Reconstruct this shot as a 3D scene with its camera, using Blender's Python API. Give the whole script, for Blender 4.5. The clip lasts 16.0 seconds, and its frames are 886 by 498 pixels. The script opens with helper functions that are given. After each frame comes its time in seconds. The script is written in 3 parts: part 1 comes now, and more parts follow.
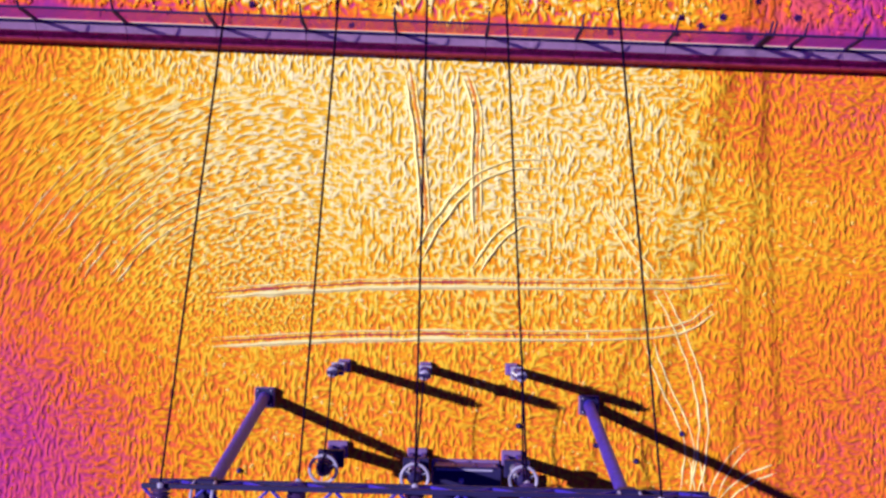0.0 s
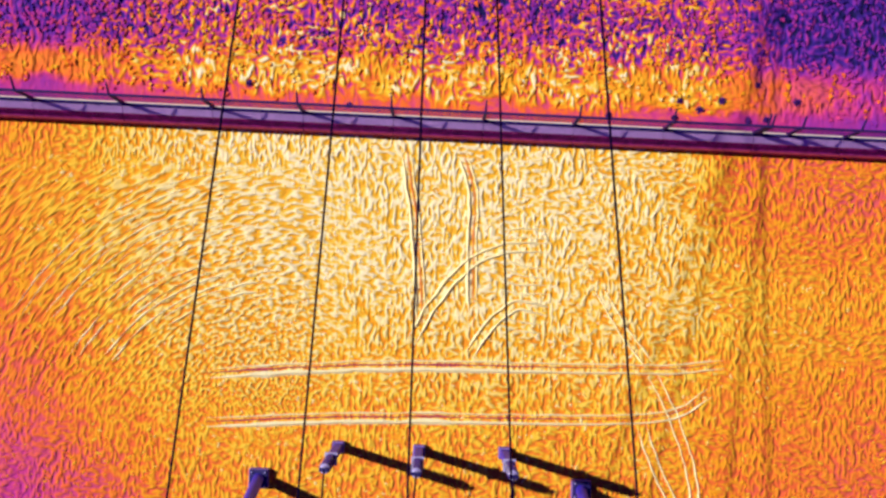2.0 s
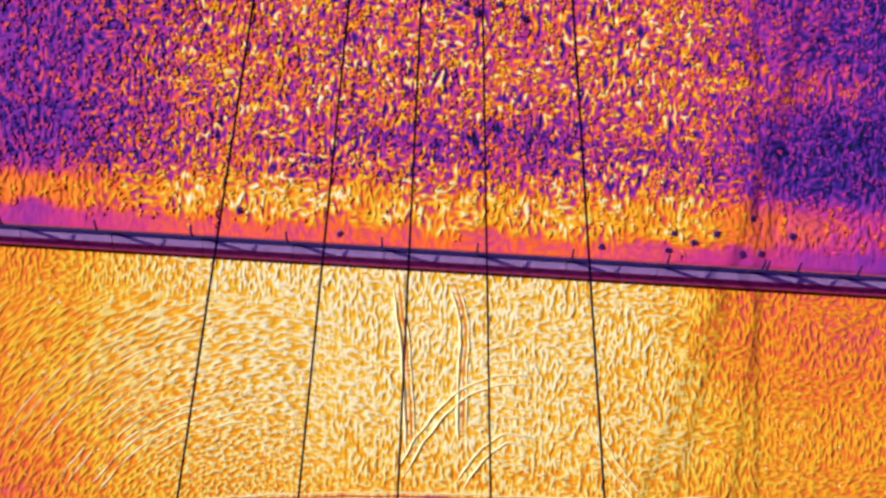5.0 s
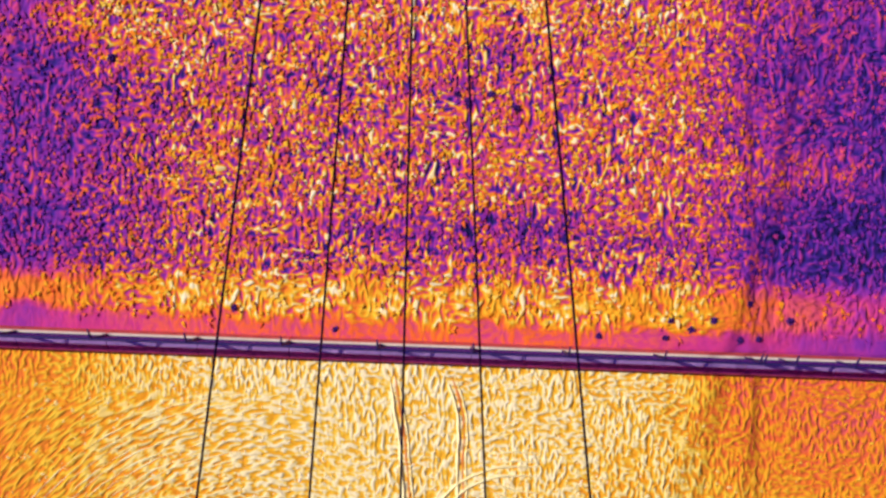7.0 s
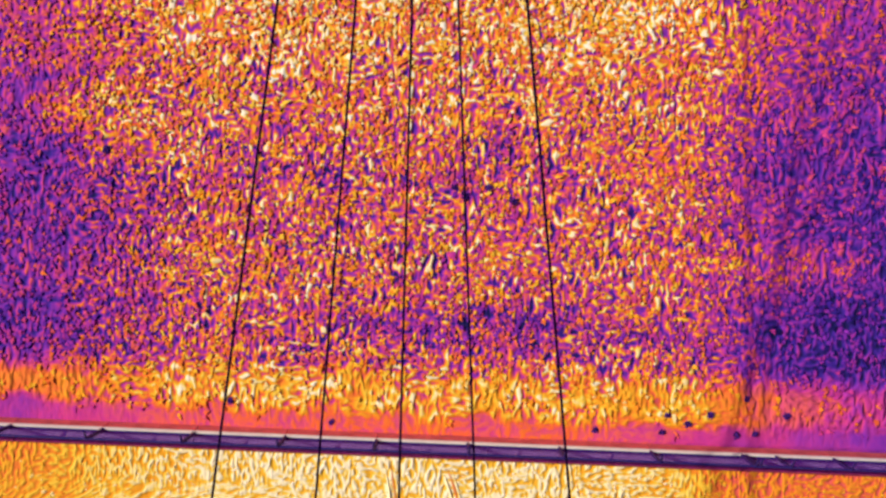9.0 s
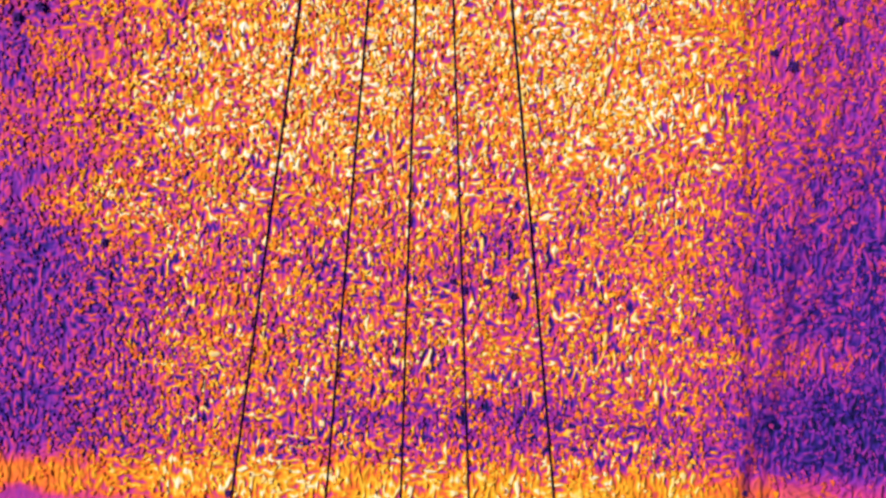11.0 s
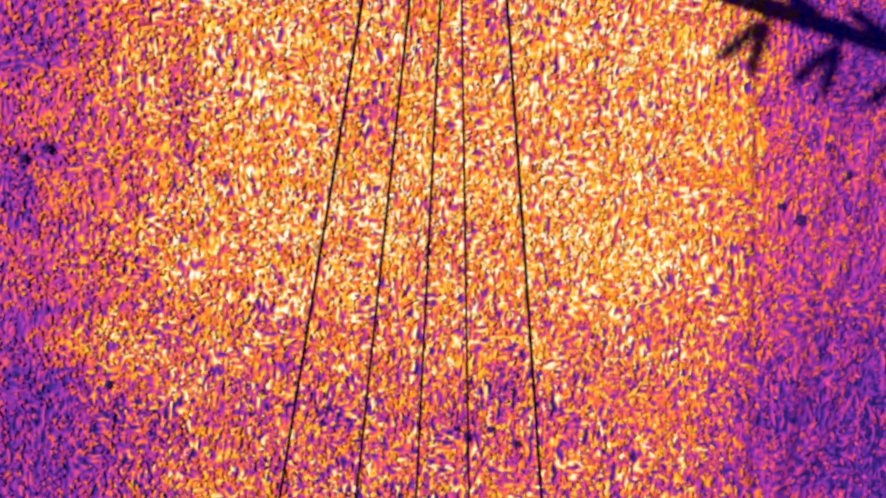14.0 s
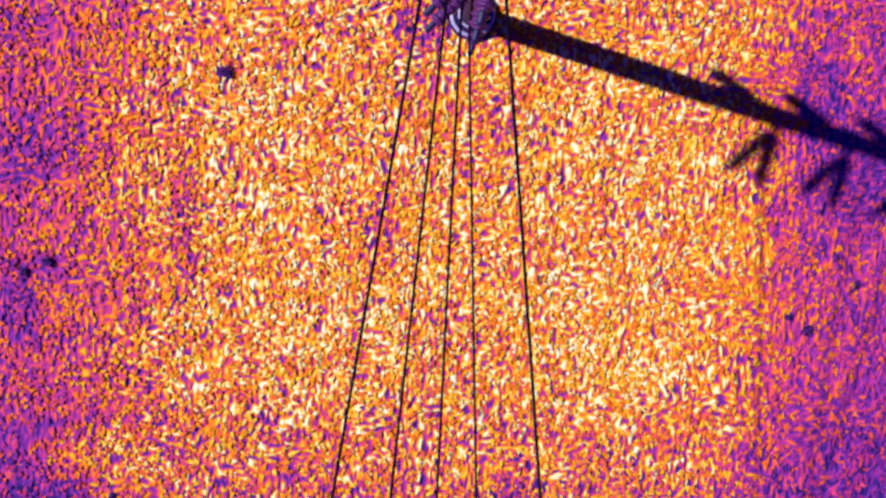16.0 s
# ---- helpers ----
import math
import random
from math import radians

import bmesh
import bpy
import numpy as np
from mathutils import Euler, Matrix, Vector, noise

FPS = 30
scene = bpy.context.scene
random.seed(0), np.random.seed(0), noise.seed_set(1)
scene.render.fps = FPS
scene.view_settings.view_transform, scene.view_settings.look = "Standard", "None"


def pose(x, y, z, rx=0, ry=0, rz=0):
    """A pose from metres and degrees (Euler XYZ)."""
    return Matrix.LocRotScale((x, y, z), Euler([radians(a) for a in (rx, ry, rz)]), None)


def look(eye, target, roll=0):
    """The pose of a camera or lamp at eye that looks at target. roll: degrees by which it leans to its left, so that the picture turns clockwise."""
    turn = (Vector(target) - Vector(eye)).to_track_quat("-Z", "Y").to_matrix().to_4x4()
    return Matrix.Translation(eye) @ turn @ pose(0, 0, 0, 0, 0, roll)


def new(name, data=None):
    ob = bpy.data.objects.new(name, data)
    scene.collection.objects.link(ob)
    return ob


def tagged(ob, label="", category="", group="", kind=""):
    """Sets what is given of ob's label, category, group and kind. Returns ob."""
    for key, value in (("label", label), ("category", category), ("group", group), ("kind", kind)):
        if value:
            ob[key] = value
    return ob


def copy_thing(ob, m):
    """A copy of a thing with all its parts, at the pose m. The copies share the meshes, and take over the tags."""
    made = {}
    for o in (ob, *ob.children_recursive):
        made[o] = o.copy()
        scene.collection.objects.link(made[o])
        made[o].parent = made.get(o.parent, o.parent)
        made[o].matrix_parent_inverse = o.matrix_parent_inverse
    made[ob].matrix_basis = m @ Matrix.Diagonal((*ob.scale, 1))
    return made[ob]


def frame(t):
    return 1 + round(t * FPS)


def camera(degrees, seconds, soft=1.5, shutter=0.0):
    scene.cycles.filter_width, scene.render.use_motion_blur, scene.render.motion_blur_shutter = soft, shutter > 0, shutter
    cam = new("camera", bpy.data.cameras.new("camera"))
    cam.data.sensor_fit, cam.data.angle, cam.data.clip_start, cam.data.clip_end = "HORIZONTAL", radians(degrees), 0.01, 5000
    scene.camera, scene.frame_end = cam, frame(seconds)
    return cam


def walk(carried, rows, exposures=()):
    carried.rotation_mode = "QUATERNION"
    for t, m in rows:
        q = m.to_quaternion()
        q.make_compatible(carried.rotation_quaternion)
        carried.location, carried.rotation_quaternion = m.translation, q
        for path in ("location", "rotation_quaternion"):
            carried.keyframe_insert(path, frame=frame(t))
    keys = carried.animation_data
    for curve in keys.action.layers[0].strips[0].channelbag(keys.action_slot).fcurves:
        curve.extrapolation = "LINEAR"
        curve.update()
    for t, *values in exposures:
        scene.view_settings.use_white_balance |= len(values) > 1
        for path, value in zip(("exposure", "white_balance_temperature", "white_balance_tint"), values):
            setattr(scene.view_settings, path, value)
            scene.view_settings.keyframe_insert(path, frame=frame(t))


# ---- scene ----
# The drone flies level along an overhead line, looking almost straight down:
# from a substation gantry, over the yard fence and rough grassland, to a steel pole.
cam = camera(45.25, 16.0, soft=2.7)
PATH = [
    (0.0, -0.000, 0.000, 40.000, 3.553, -0.463, 1.460),
    (0.5, 0.023, 1.005, 40.060, 3.146, -0.412, 1.574),
    (1.0, 0.064, 2.028, 40.138, 2.784, -0.368, 1.733),
    (1.5, 0.116, 3.067, 40.195, 2.433, -0.317, 1.736),
    (2.0, 0.195, 4.102, 40.217, 2.148, -0.286, 2.144),
    (2.5, 0.242, 5.104, 40.222, 1.832, -0.248, 2.511),
    (3.0, 0.282, 6.086, 40.221, 1.568, -0.212, 2.813),
    (3.5, 0.328, 7.051, 40.181, 1.272, -0.184, 3.790),
    (3.7, 0.348, 7.453, 40.149, 1.364, -0.172, 4.481),
    (5.8, 0.474, 11.580, 40.050, 0.372, -0.034, 1.600),
    (6.0, 0.482, 11.998, 40.043, 0.283, -0.019, 1.474),
    (6.5, 0.500, 13.086, 39.974, 0.107, -0.006, 1.531),
    (7.0, 0.518, 14.181, 39.898, -0.167, 0.007, 1.531),
    (7.5, 0.534, 15.289, 39.826, -0.492, 0.015, 1.565),
    (8.0, 0.528, 16.399, 39.774, -0.851, 0.016, 1.622),
    (8.5, 0.522, 17.510, 39.727, -1.094, 0.008, 1.673),
    (9.0, 0.496, 18.592, 39.690, -1.481, -0.007, 1.774),
    (9.5, 0.449, 19.687, 39.687, -1.757, -0.031, 1.786),
    (12.0, 0.267, 24.032, 39.440, -1.835, -0.145, 2.307),
    (12.5, 0.176, 25.042, 39.429, -2.085, -0.177, 2.548),
    (13.0, 0.063, 26.066, 39.397, -2.188, -0.198, 2.720),
    (13.5, -0.087, 27.121, 39.353, -2.313, -0.225, 2.789),
    (14.0, -0.222, 28.243, 39.275, -2.515, -0.260, 2.862),
    (14.5, -0.380, 29.436, 39.143, -2.830, -0.312, 2.834),
    (15.0, -0.540, 30.733, 38.999, -3.127, -0.368, 2.775),
    (15.5, -0.710, 32.075, 38.859, -3.702, -0.457, 2.806),
    (16.0, -0.851, 33.446, 38.649, -4.210, -0.550, 2.748),
]
walk(cam, [(t, pose(x, y, z, a, b, c)) for t, x, y, z, a, b, c in PATH],
     exposures=[(0.0, 0.0), (3.5, -0.05), (7.0, -0.09), (9.5, -0.04), (12.0, 0.12), (16.0, 0.12)])

# ---- light: a clear day, sun from beyond the fence on the west side ----
SHADE = Vector((0.97, -0.265, -1.0))          # the way the sunlight travels
world = bpy.data.worlds.new("sky")
scene.world = world
world.use_nodes = True
wn = world.node_tree
sky = wn.nodes.new("ShaderNodeTexSky")
sky.sky_type, sky.sun_disc = "NISHITA", False
sky.sun_elevation = math.asin(1 / SHADE.length)
sky.sun_rotation = math.atan2(-SHADE.x, -SHADE.y)
sky.ozone_density = 6.0
cold = wn.nodes.new("ShaderNodeMix")           # the clear sky is cold: deep blue in this heat picture
cold.data_type, cold.blend_type = "RGBA", "MULTIPLY"
cold.inputs["Factor"].default_value = 1.0
cold.inputs["B"].default_value = (0.16, 0.10, 1.0, 1.0)
wn.links.new(sky.outputs[0], cold.inputs["A"])
wn.links.new(cold.outputs["Result"], wn.nodes["Background"].inputs[0])
wn.nodes["Background"].inputs[1].default_value = 0.052
sun = new("sun", bpy.data.lights.new("sun", "SUN"))
sun.data.energy, sun.data.angle, sun.data.color = 4.75, radians(0.9), (1.0, 0.96, 0.93)
sun.matrix_world = look((0, 0, 60), Vector((0, 0, 60)) + SHADE)


# ---- materials ----
def lin(r, g, b):
    return tuple(((v / 255 + 0.055) / 1.055) ** 2.4 if v > 10 else v / 255 / 12.92 for v in (r, g, b)) + (1.0,)


PALETTE = [(0.00, lin(18, 10, 74)), (0.14, lin(60, 24, 132)), (0.30, lin(136, 40, 154)), (0.44, lin(196, 52, 126)),
           (0.57, lin(234, 99, 42)), (0.69, lin(241, 155, 21)), (0.79, lin(245, 197, 55)), (0.88, lin(250, 223, 148)), (1.0, lin(253, 238, 200))]


class Nodes:
    """A short hand for building node trees."""

    def __init__(self, name, rough=0.9, metal=0.0, spec=0.2):
        self.m = bpy.data.materials.new(name)
        self.m.use_nodes = True
        self.t = self.m.node_tree
        self.b = self.t.nodes["Principled BSDF"]
        self.b.inputs["Roughness"].default_value = rough
        self.b.inputs["Metallic"].default_value = metal
        self.b.inputs["Specular IOR Level"].default_value = spec

    def put(self, sock, v):
        if isinstance(v, bpy.types.NodeSocket):
            self.t.links.new(v, sock)
        else:
            sock.default_value = v

    def math(self, op, a, b=0.0, c=0.0, clamp=False):
        n = self.t.nodes.new("ShaderNodeMath")
        n.operation, n.use_clamp = op, clamp
        for k, v in enumerate((a, b, c)):
            self.put(n.inputs[k], v)
        return n.outputs[0]

    def add(self, *v):
        out = v[0]
        for x in v[1:]:
            out = self.math("ADD", out, x)
        return out

    def mul(self, a, b):
        return self.math("MULTIPLY", a, b)

    def step(self, v, lo, hi, a=0.0, b=1.0):
        n = self.t.nodes.new("ShaderNodeMapRange")
        n.interpolation_type = "SMOOTHSTEP"
        for k, x in enumerate((v, lo, hi, a, b)):
            self.put(n.inputs[k], x)
        return n.outputs[0]

    def place(self):
        return self.t.nodes.new("ShaderNodeNewGeometry").outputs["Position"]

    def local(self):
        return self.t.nodes.new("ShaderNodeTexCoord").outputs["Object"]

    def split(self, v):
        n = self.t.nodes.new("ShaderNodeSeparateXYZ")
        self.put(n.inputs[0], v)
        return n.outputs

    def scaled(self, v, sx, sy, sz):
        n = self.t.nodes.new("ShaderNodeVectorMath")
        n.operation = "MULTIPLY"
        self.put(n.inputs[0], v)
        n.inputs[1].default_value = (sx, sy, sz)
        return n.outputs[0]

    def noise(self, v, scale, detail=2.0, rough=0.5, distort=0.0):
        n = self.t.nodes.new("ShaderNodeTexNoise")
        self.put(n.inputs["Vector"], v)
        for k, x in (("Scale", scale), ("Detail", detail), ("Roughness", rough), ("Distortion", distort)):
            n.inputs[k].default_value = x
        return n.outputs["Fac"]

    def ramp(self, v, stops):
        n = self.t.nodes.new("ShaderNodeValToRGB")
        self.put(n.inputs[0], v)
        e = n.color_ramp.elements
        while len(e) < len(stops):
            e.new(0.5)
        for x, (p, c) in zip(e, stops):
            x.position, x.color = p, c
        return n.outputs[0]

    def bump(self, h, strength, dist):
        n = self.t.nodes.new("ShaderNodeBump")
        n.inputs["Strength"].default_value, n.inputs["Distance"].default_value = strength, dist
        self.put(n.inputs["Height"], h)
        self.put(self.b.inputs["Normal"], n.outputs[0])

    def color(self, c):
        self.put(self.b.inputs["Base Color"], c)
        return self.m


def patch(n, x, y, cx, cy, rx, ry):
    """1 in the middle of an oval patch of ground, 0 outside it."""
    dx = n.mul(n.math("SUBTRACT", x, cx), 1 / rx)
    dy = n.mul(n.math("SUBTRACT", y, cy), 1 / ry)
    d = n.add(n.mul(dx, dx), n.mul(dy, dy))
    return n.step(d, 0.15, 1.3, 1.0, 0.0)


# Cool, damp patches of the grassland (middle, half size, how much cooler) and dry, warm ones.
PATCHES = [(-12.3, 18.4, 4.0, 2.2, -0.06), (-14.5, 20.8, 1.8, 0.9, -0.08), (-13.8, 14.8, 3.0, 1.3, -0.03), (-12.0, 22.3, 3.2, 1.3, 0.16),
           (-13.3, 29.0, 3.0, 2.5, -0.03), (-14.8, 29.2, 0.9, 0.7, -0.10), (-10.0, 31.0, 0.7, 3.0, -0.13), (-15.5, 33.5, 1.8, 1.6, -0.12),
           (-15.8, 27.6, 0.9, 1.8, -0.12), (14.4, 14.8, 3.6, 1.6, -0.06), (13.7, 17.3, 3.5, 0.9, 0.12), (14.5, 21.5, 3.0, 2.6, 0.02),
           (12.4, 21.3, 1.2, 1.5, -0.06), (12.6, 32.0, 1.6, 1.4, -0.05), (13.0, 37.2, 1.2, 1.4, -0.12), (14.4, 38.4, 1.0, 0.9, 0.12),
           (14.5, 34.6, 2.6, 2.4, -0.12), (11.2, 31.0, 0.7, 0.8, 0.10), (3.0, 14.5, 8.0, 1.0, -0.10), (-1.2, 14.7, 1.5, 0.6, -0.06),
           (3.4, 14.9, 1.9, 0.7, -0.06), (2.5, 21.2, 1.0, 1.0, -0.12), (1.1, 20.2, 0.8, 1.2, -0.12), (-4.1, 19.9, 0.8, 0.5, -0.16),
           (-7.0, 20.5, 3.0, 0.8, -0.05), (-2.7, 31.0, 0.9, 2.0, -0.14), (1.2, 35.3, 0.6, 1.8, -0.07), (-1.5, 38.6, 1.3, 1.2, -0.25),
           (5.4, 32.0, 0.8, 0.7, -0.05), (0.5, 23.0, 5.5, 1.0, 0.04), (-5.0, 27.0, 3.5, 4.0, 0.03), (5.0, 27.0, 4.0, 4.5, 0.04)]


def warmth(n):
    """How warm the ground is, by place: yard, verge along the fence, rough grass."""
    p = n.place()
    x, y, _ = n.split(p)
    big = n.noise(p, 0.16, 3.0, 0.55)
    mid = n.noise(p, 0.7, 3.0, 0.6)
    streak = n.math("SUBTRACT", n.noise(n.scaled(p, 1.0, 0.42, 1.0), 1.5, 2.0, 0.55), 0.5)
    wob = n.math("SUBTRACT", big, 0.5)
    off = n.math("ABSOLUTE", n.add(x, 0.8))
    # yard: warm trodden gravel in the middle, cooler towards its sides
    side = n.step(n.add(off, n.mul(wob, 6.0)), 7.0, 18.5, 0.0, 0.17)
    corner = n.mul(n.step(y, -7.0, 1.0, 0.12, 0.0), n.step(x, -14.5, -6.0, 1.0, 0.0))
    low = n.step(y, -5.0, 7.0, 0.13, 0.0)
    edge = n.add(n.step(x, 10.0, 12.0, 0.0, 0.025), n.mul(n.step(n.add(x, n.mul(wob, 3.0)), 8.3, 11.5, 0.0, 0.11), n.step(y, 3.0, 8.0)))
    heart = n.mul(n.step(n.add(off, n.mul(wob, 6.0)), 3.0, 9.5, 0.04, 0.0), n.step(y, -1.0, 5.0))
    yard = n.add(0.798, heart, n.mul(side, n.step(x, 2.0, 9.0, -1.0, -0.46)), n.mul(corner, -1.0), n.mul(low, -1.0), n.mul(edge, -1.0), n.mul(n.math("SUBTRACT", mid, 0.5), 0.10))
    # grassland
    out_by = n.add(n.math("ABSOLUTE", n.add(x, -0.4)), n.mul(wob, 4.0))
    dry = n.add(0.468, n.step(y, 14.5, 17.0, 0.0, 0.036), n.step(y, 20.5, 27.5, 0.0, 0.148), n.step(y, 31.0, 41.0, 0.0, -0.03))
    rough = n.add(dry, n.mul(streak, 0.16), n.mul(wob, 0.16), n.mul(n.math("SUBTRACT", mid, 0.5), 0.20),
                  n.step(out_by, 8.6, 13.6, 0.0, -0.14), n.step(out_by, 12.0, 17.0, 0.0, -0.08), n.step(n.add(x, n.mul(wob, 1.5)), 9.0, 13.6, 0.0, -0.10))
    for cx, cy, rx, ry, v in PATCHES:
        rough = n.add(rough, n.mul(patch(n, n.add(x, n.mul(wob, 3.0)), n.add(y, n.mul(wob, 2.0)), cx, cy, rx, ry), v))
    # bare earth along the fence
    bare = n.add(0.54, n.mul(wob, 0.15), n.mul(n.step(off, 6.0, 16.0), -0.20), n.mul(n.math("SUBTRACT", mid, 0.5), 0.25))
    verge = n.mul(n.step(y, 12.3, 13.5, 1.0, 0.0), n.mul(n.step(off, 9.0, 15.0, 0.24, 0.33), n.step(x, 9.0, 14.0, 1.0, 0.85)))
    rough = n.add(rough, verge)
    at = n.add(y, n.mul(n.math("SUBTRACT", mid, 0.5), 1.3), n.mul(x, 0.012))
    inb = n.step(at, 11.05, 11.65)
    out = n.math("ADD", n.mul(bare, n.math("SUBTRACT", 1.0, inb)), n.mul(rough, inb))
    lane = n.add(y, n.mul(x, 0.0102))
    inside = n.step(lane, 10.05, 10.15)
    return p, n.add(n.mul(yard, n.math("SUBTRACT", 1.0, inside)), n.mul(out, inside)), inside, inb


def crumbs(n, p):
    """The winding crumbs of soil and stems between darker gaps: 0 in a gap, 1 on a crumb."""
    finer = n.t.nodes.new("ShaderNodeVectorMath")   # the yard's gravel is finer than the grass
    finer.operation = "SCALE"
    n.put(finer.inputs[0], p)
    n.put(finer.inputs["Scale"], n.step(n.split(p)[1], 10.3, 10.6, 1.22, 1.0))
    place, p = p, finer.outputs[0]
    lean = n.noise(p, 0.5, 1.0)
    a = n.noise(n.scaled(p, 1.0, 0.46, 1.0), 5.5, 0.0, 0.5, 0.4)
    b = n.noise(n.scaled(p, 0.58, 1.0, 1.0), 5.3, 0.0, 0.5, 0.4)
    k = n.step(lean, 0.47, 0.62)
    mix = n.add(n.mul(a, n.math("SUBTRACT", 1.0, k)), n.mul(b, k))
    # where vehicles swept round in the west of the yard, the crumbs lie along their circles
    x, y, _ = n.split(place)
    dx, dy = n.add(x, 5.5), n.add(y, 3.4)
    ring = n.t.nodes.new("ShaderNodeCombineXYZ")
    n.put(ring.inputs[0], n.math("SQRT", n.add(n.mul(dx, dx), n.mul(dy, dy))))
    n.put(ring.inputs[1], n.mul(n.math("ARCTAN2", dx, dy), 3.8))
    c = n.noise(ring.outputs[0], 7.0, 0.0, 0.5, 0.35)
    swept = n.mul(n.mul(n.step(x, -5.5, -1.5, 1.0, 0.0), n.step(y, 9.0, 7.5, 0.0, 1.0)), n.step(y, -3.0, 1.0))
    mix = n.add(n.mul(mix, n.math("SUBTRACT", 1.0, swept)), n.mul(c, swept))
    return n.step(mix, 0.36, 0.62), mix


def ground_material():
    n = Nodes("trodden_earth", 0.9, 0.0, 0.3)
    p, w, inside, inb = warmth(n)
    worm, soft = crumbs(n, p)
    fine = n.noise(p, 22.0, 1.0, 0.5)
    dry = n.step(n.split(p)[1], 21.0, 27.0, 1.0, 0.85)
    tips = n.add(n.step(soft, 0.56, 0.70, 0.0, 0.19), n.mul(n.step(soft, 0.26, 0.42, -0.18, 0.0), dry))
    flat = n.add(n.mul(n.math("SUBTRACT", worm, 0.5), 0.24), tips)
    round_ = n.mul(n.math("SUBTRACT", worm, 0.5), 0.40)
    shape = n.add(n.mul(round_, n.math("SUBTRACT", 1.0, inb)), n.mul(flat, inb))
    grain = n.add(shape, n.mul(n.math("SUBTRACT", fine, 0.5), 0.10), n.mul(n.split(p)[2], 1.0))
    y = n.split(p)[1]
    verge = n.mul(inb, n.step(y, 12.3, 13.5, 0.5, 0.0))
    patchy = n.step(n.noise(p, 0.55, 2.0, 0.6), 0.36, 0.56, 0.32, 1.15)
    bare = n.mul(inside, n.math("SUBTRACT", 1.0, inb))
    x = n.math("ABSOLUTE", n.add(n.split(p)[0], 0.8))
    amp = n.add(n.mul(n.step(x, 7.0, 15.0, 0.52, 0.28), n.step(y, -5.0, 5.0, 0.66, 1.0)), n.mul(n.mul(n.mul(inb, patchy), n.step(x, 9.5, 14.5, 1.0, 0.4)), 0.8), n.mul(verge, -1.25), n.mul(bare, -0.35))
    v = n.add(w, n.mul(grain, amp))
    n.bump(n.mul(soft, n.add(1.0, n.mul(bare, -0.75), n.mul(inb, 0.25))), 1.0, 0.15)
    return n.color(n.ramp(v, PALETTE))


def scatter_material(name, spread, shift):
    """For loose stones and grass: the ground's warmth by place, and a chance of their own."""
    n = Nodes(name, 0.9)
    _, w, _, _ = warmth(n)
    chance = n.t.nodes.new("ShaderNodeNewGeometry").outputs["Random Per Island"]
    y = n.split(n.place())[1]
    v = n.add(w, n.mul(n.mul(n.math("SUBTRACT", chance, 0.5), spread), n.step(y, 12.3, 13.5, 0.5, 1.0)), shift)
    return n.color(n.ramp(v, PALETTE))


def plain_material(name, rgb, rough=0.6, metal=0.0, vary=0.25, scale=3.0, spec=0.4):
    n = Nodes(name, rough, metal, spec)
    p = n.local()
    a = n.noise(p, scale, 4.0, 0.6)
    b = n.noise(p, scale * 9, 2.0, 0.5)
    v = n.add(n.mul(a, 0.75), n.mul(b, 0.25))
    c = lin(*rgb)
    dark = tuple(x * (1 - vary) for x in c[:3]) + (1,)
    lite = tuple(min(1, x * (1 + vary)) for x in c[:3]) + (1,)
    n.bump(b, 0.15, 0.01)
    return n.color(n.ramp(v, [(0.25, dark), (0.75, lite)]))


EARTH = ground_material()
STONES = scatter_material("loose_gravel", 0.48, 0.06)
GRASS = scatter_material("dry_grass", 0.42, 0.06)
RUT = plain_material("packed_pale_earth", (254, 236, 176), 0.95, 0, 0.12, 2.0, 0.1)
# darker strips laid along the grooves: red for two ruts, orange otherwise
RUT_RED = plain_material("red_groove_earth", (170, 66, 84), 0.9, 0, 0.3, 2.0, 0.1)
RUT_ORANGE = plain_material("orange_groove_earth", (224, 128, 60), 0.9, 0, 0.3, 2.0, 0.1)
STEEL = plain_material("galvanised_steel", (58, 42, 186), 0.5, 0.0, 0.4, 3.0, 0.3)
STEEL_DARK = plain_material("weathered_steel", (26, 14, 84), 0.6, 0.0, 0.35)
STEEL_PALE = plain_material("bright_fitting", (168, 160, 206), 0.45, 0.0, 0.2)
WIRE = plain_material("cable_strands", (16, 2, 36), 0.8, 0.0, 0.2, 8.0, 0.05)
PORCELAIN = plain_material("glazed_insulator", (70, 48, 110), 0.25, 0.0, 0.2)
CONCRETE = plain_material("cast_concrete", (122, 96, 160), 0.9, 0.0, 0.18, 1.5, 0.2)
# dark, mottled purple: the fence's shade is painted into the apron's colour
APRON_SHADED = plain_material("shaded_apron_concrete", (152, 34, 118), 0.85, 0.0, 0.75, 3.5, 0.2)
RIM = plain_material("dark_rim_concrete", (38, 20, 92), 0.85, 0.0, 0.3, 1.6, 0.2)
PALE_PANEL = plain_material("pale_lid_concrete", (216, 168, 236), 0.7, 0.0, 0.35, 0.5, 0.4)
KERB = plain_material("stained_kerb_concrete", (158, 54, 76), 0.85, 0.0, 0.5, 3.0, 0.2)
BASE = plain_material("earth_stained_base", (226, 100, 92), 0.9, 0.0, 0.4, 2.0, 0.2)
# near-white colour paints the sunlight on the wall's north side
SUNLIT_BANK = plain_material("sunlit_bank_stone", (255, 232, 206), 0.9, 0.0, 0.2, 1.6, 0.2)
POLYMER = plain_material("polymer_insulator", (92, 36, 112), 0.5, 0.0, 0.25, 3.0, 0.3)
FENCE_POST = plain_material("fence_post_steel", (44, 26, 92), 0.7, 0.1, 0.25, 2.0, 0.3)
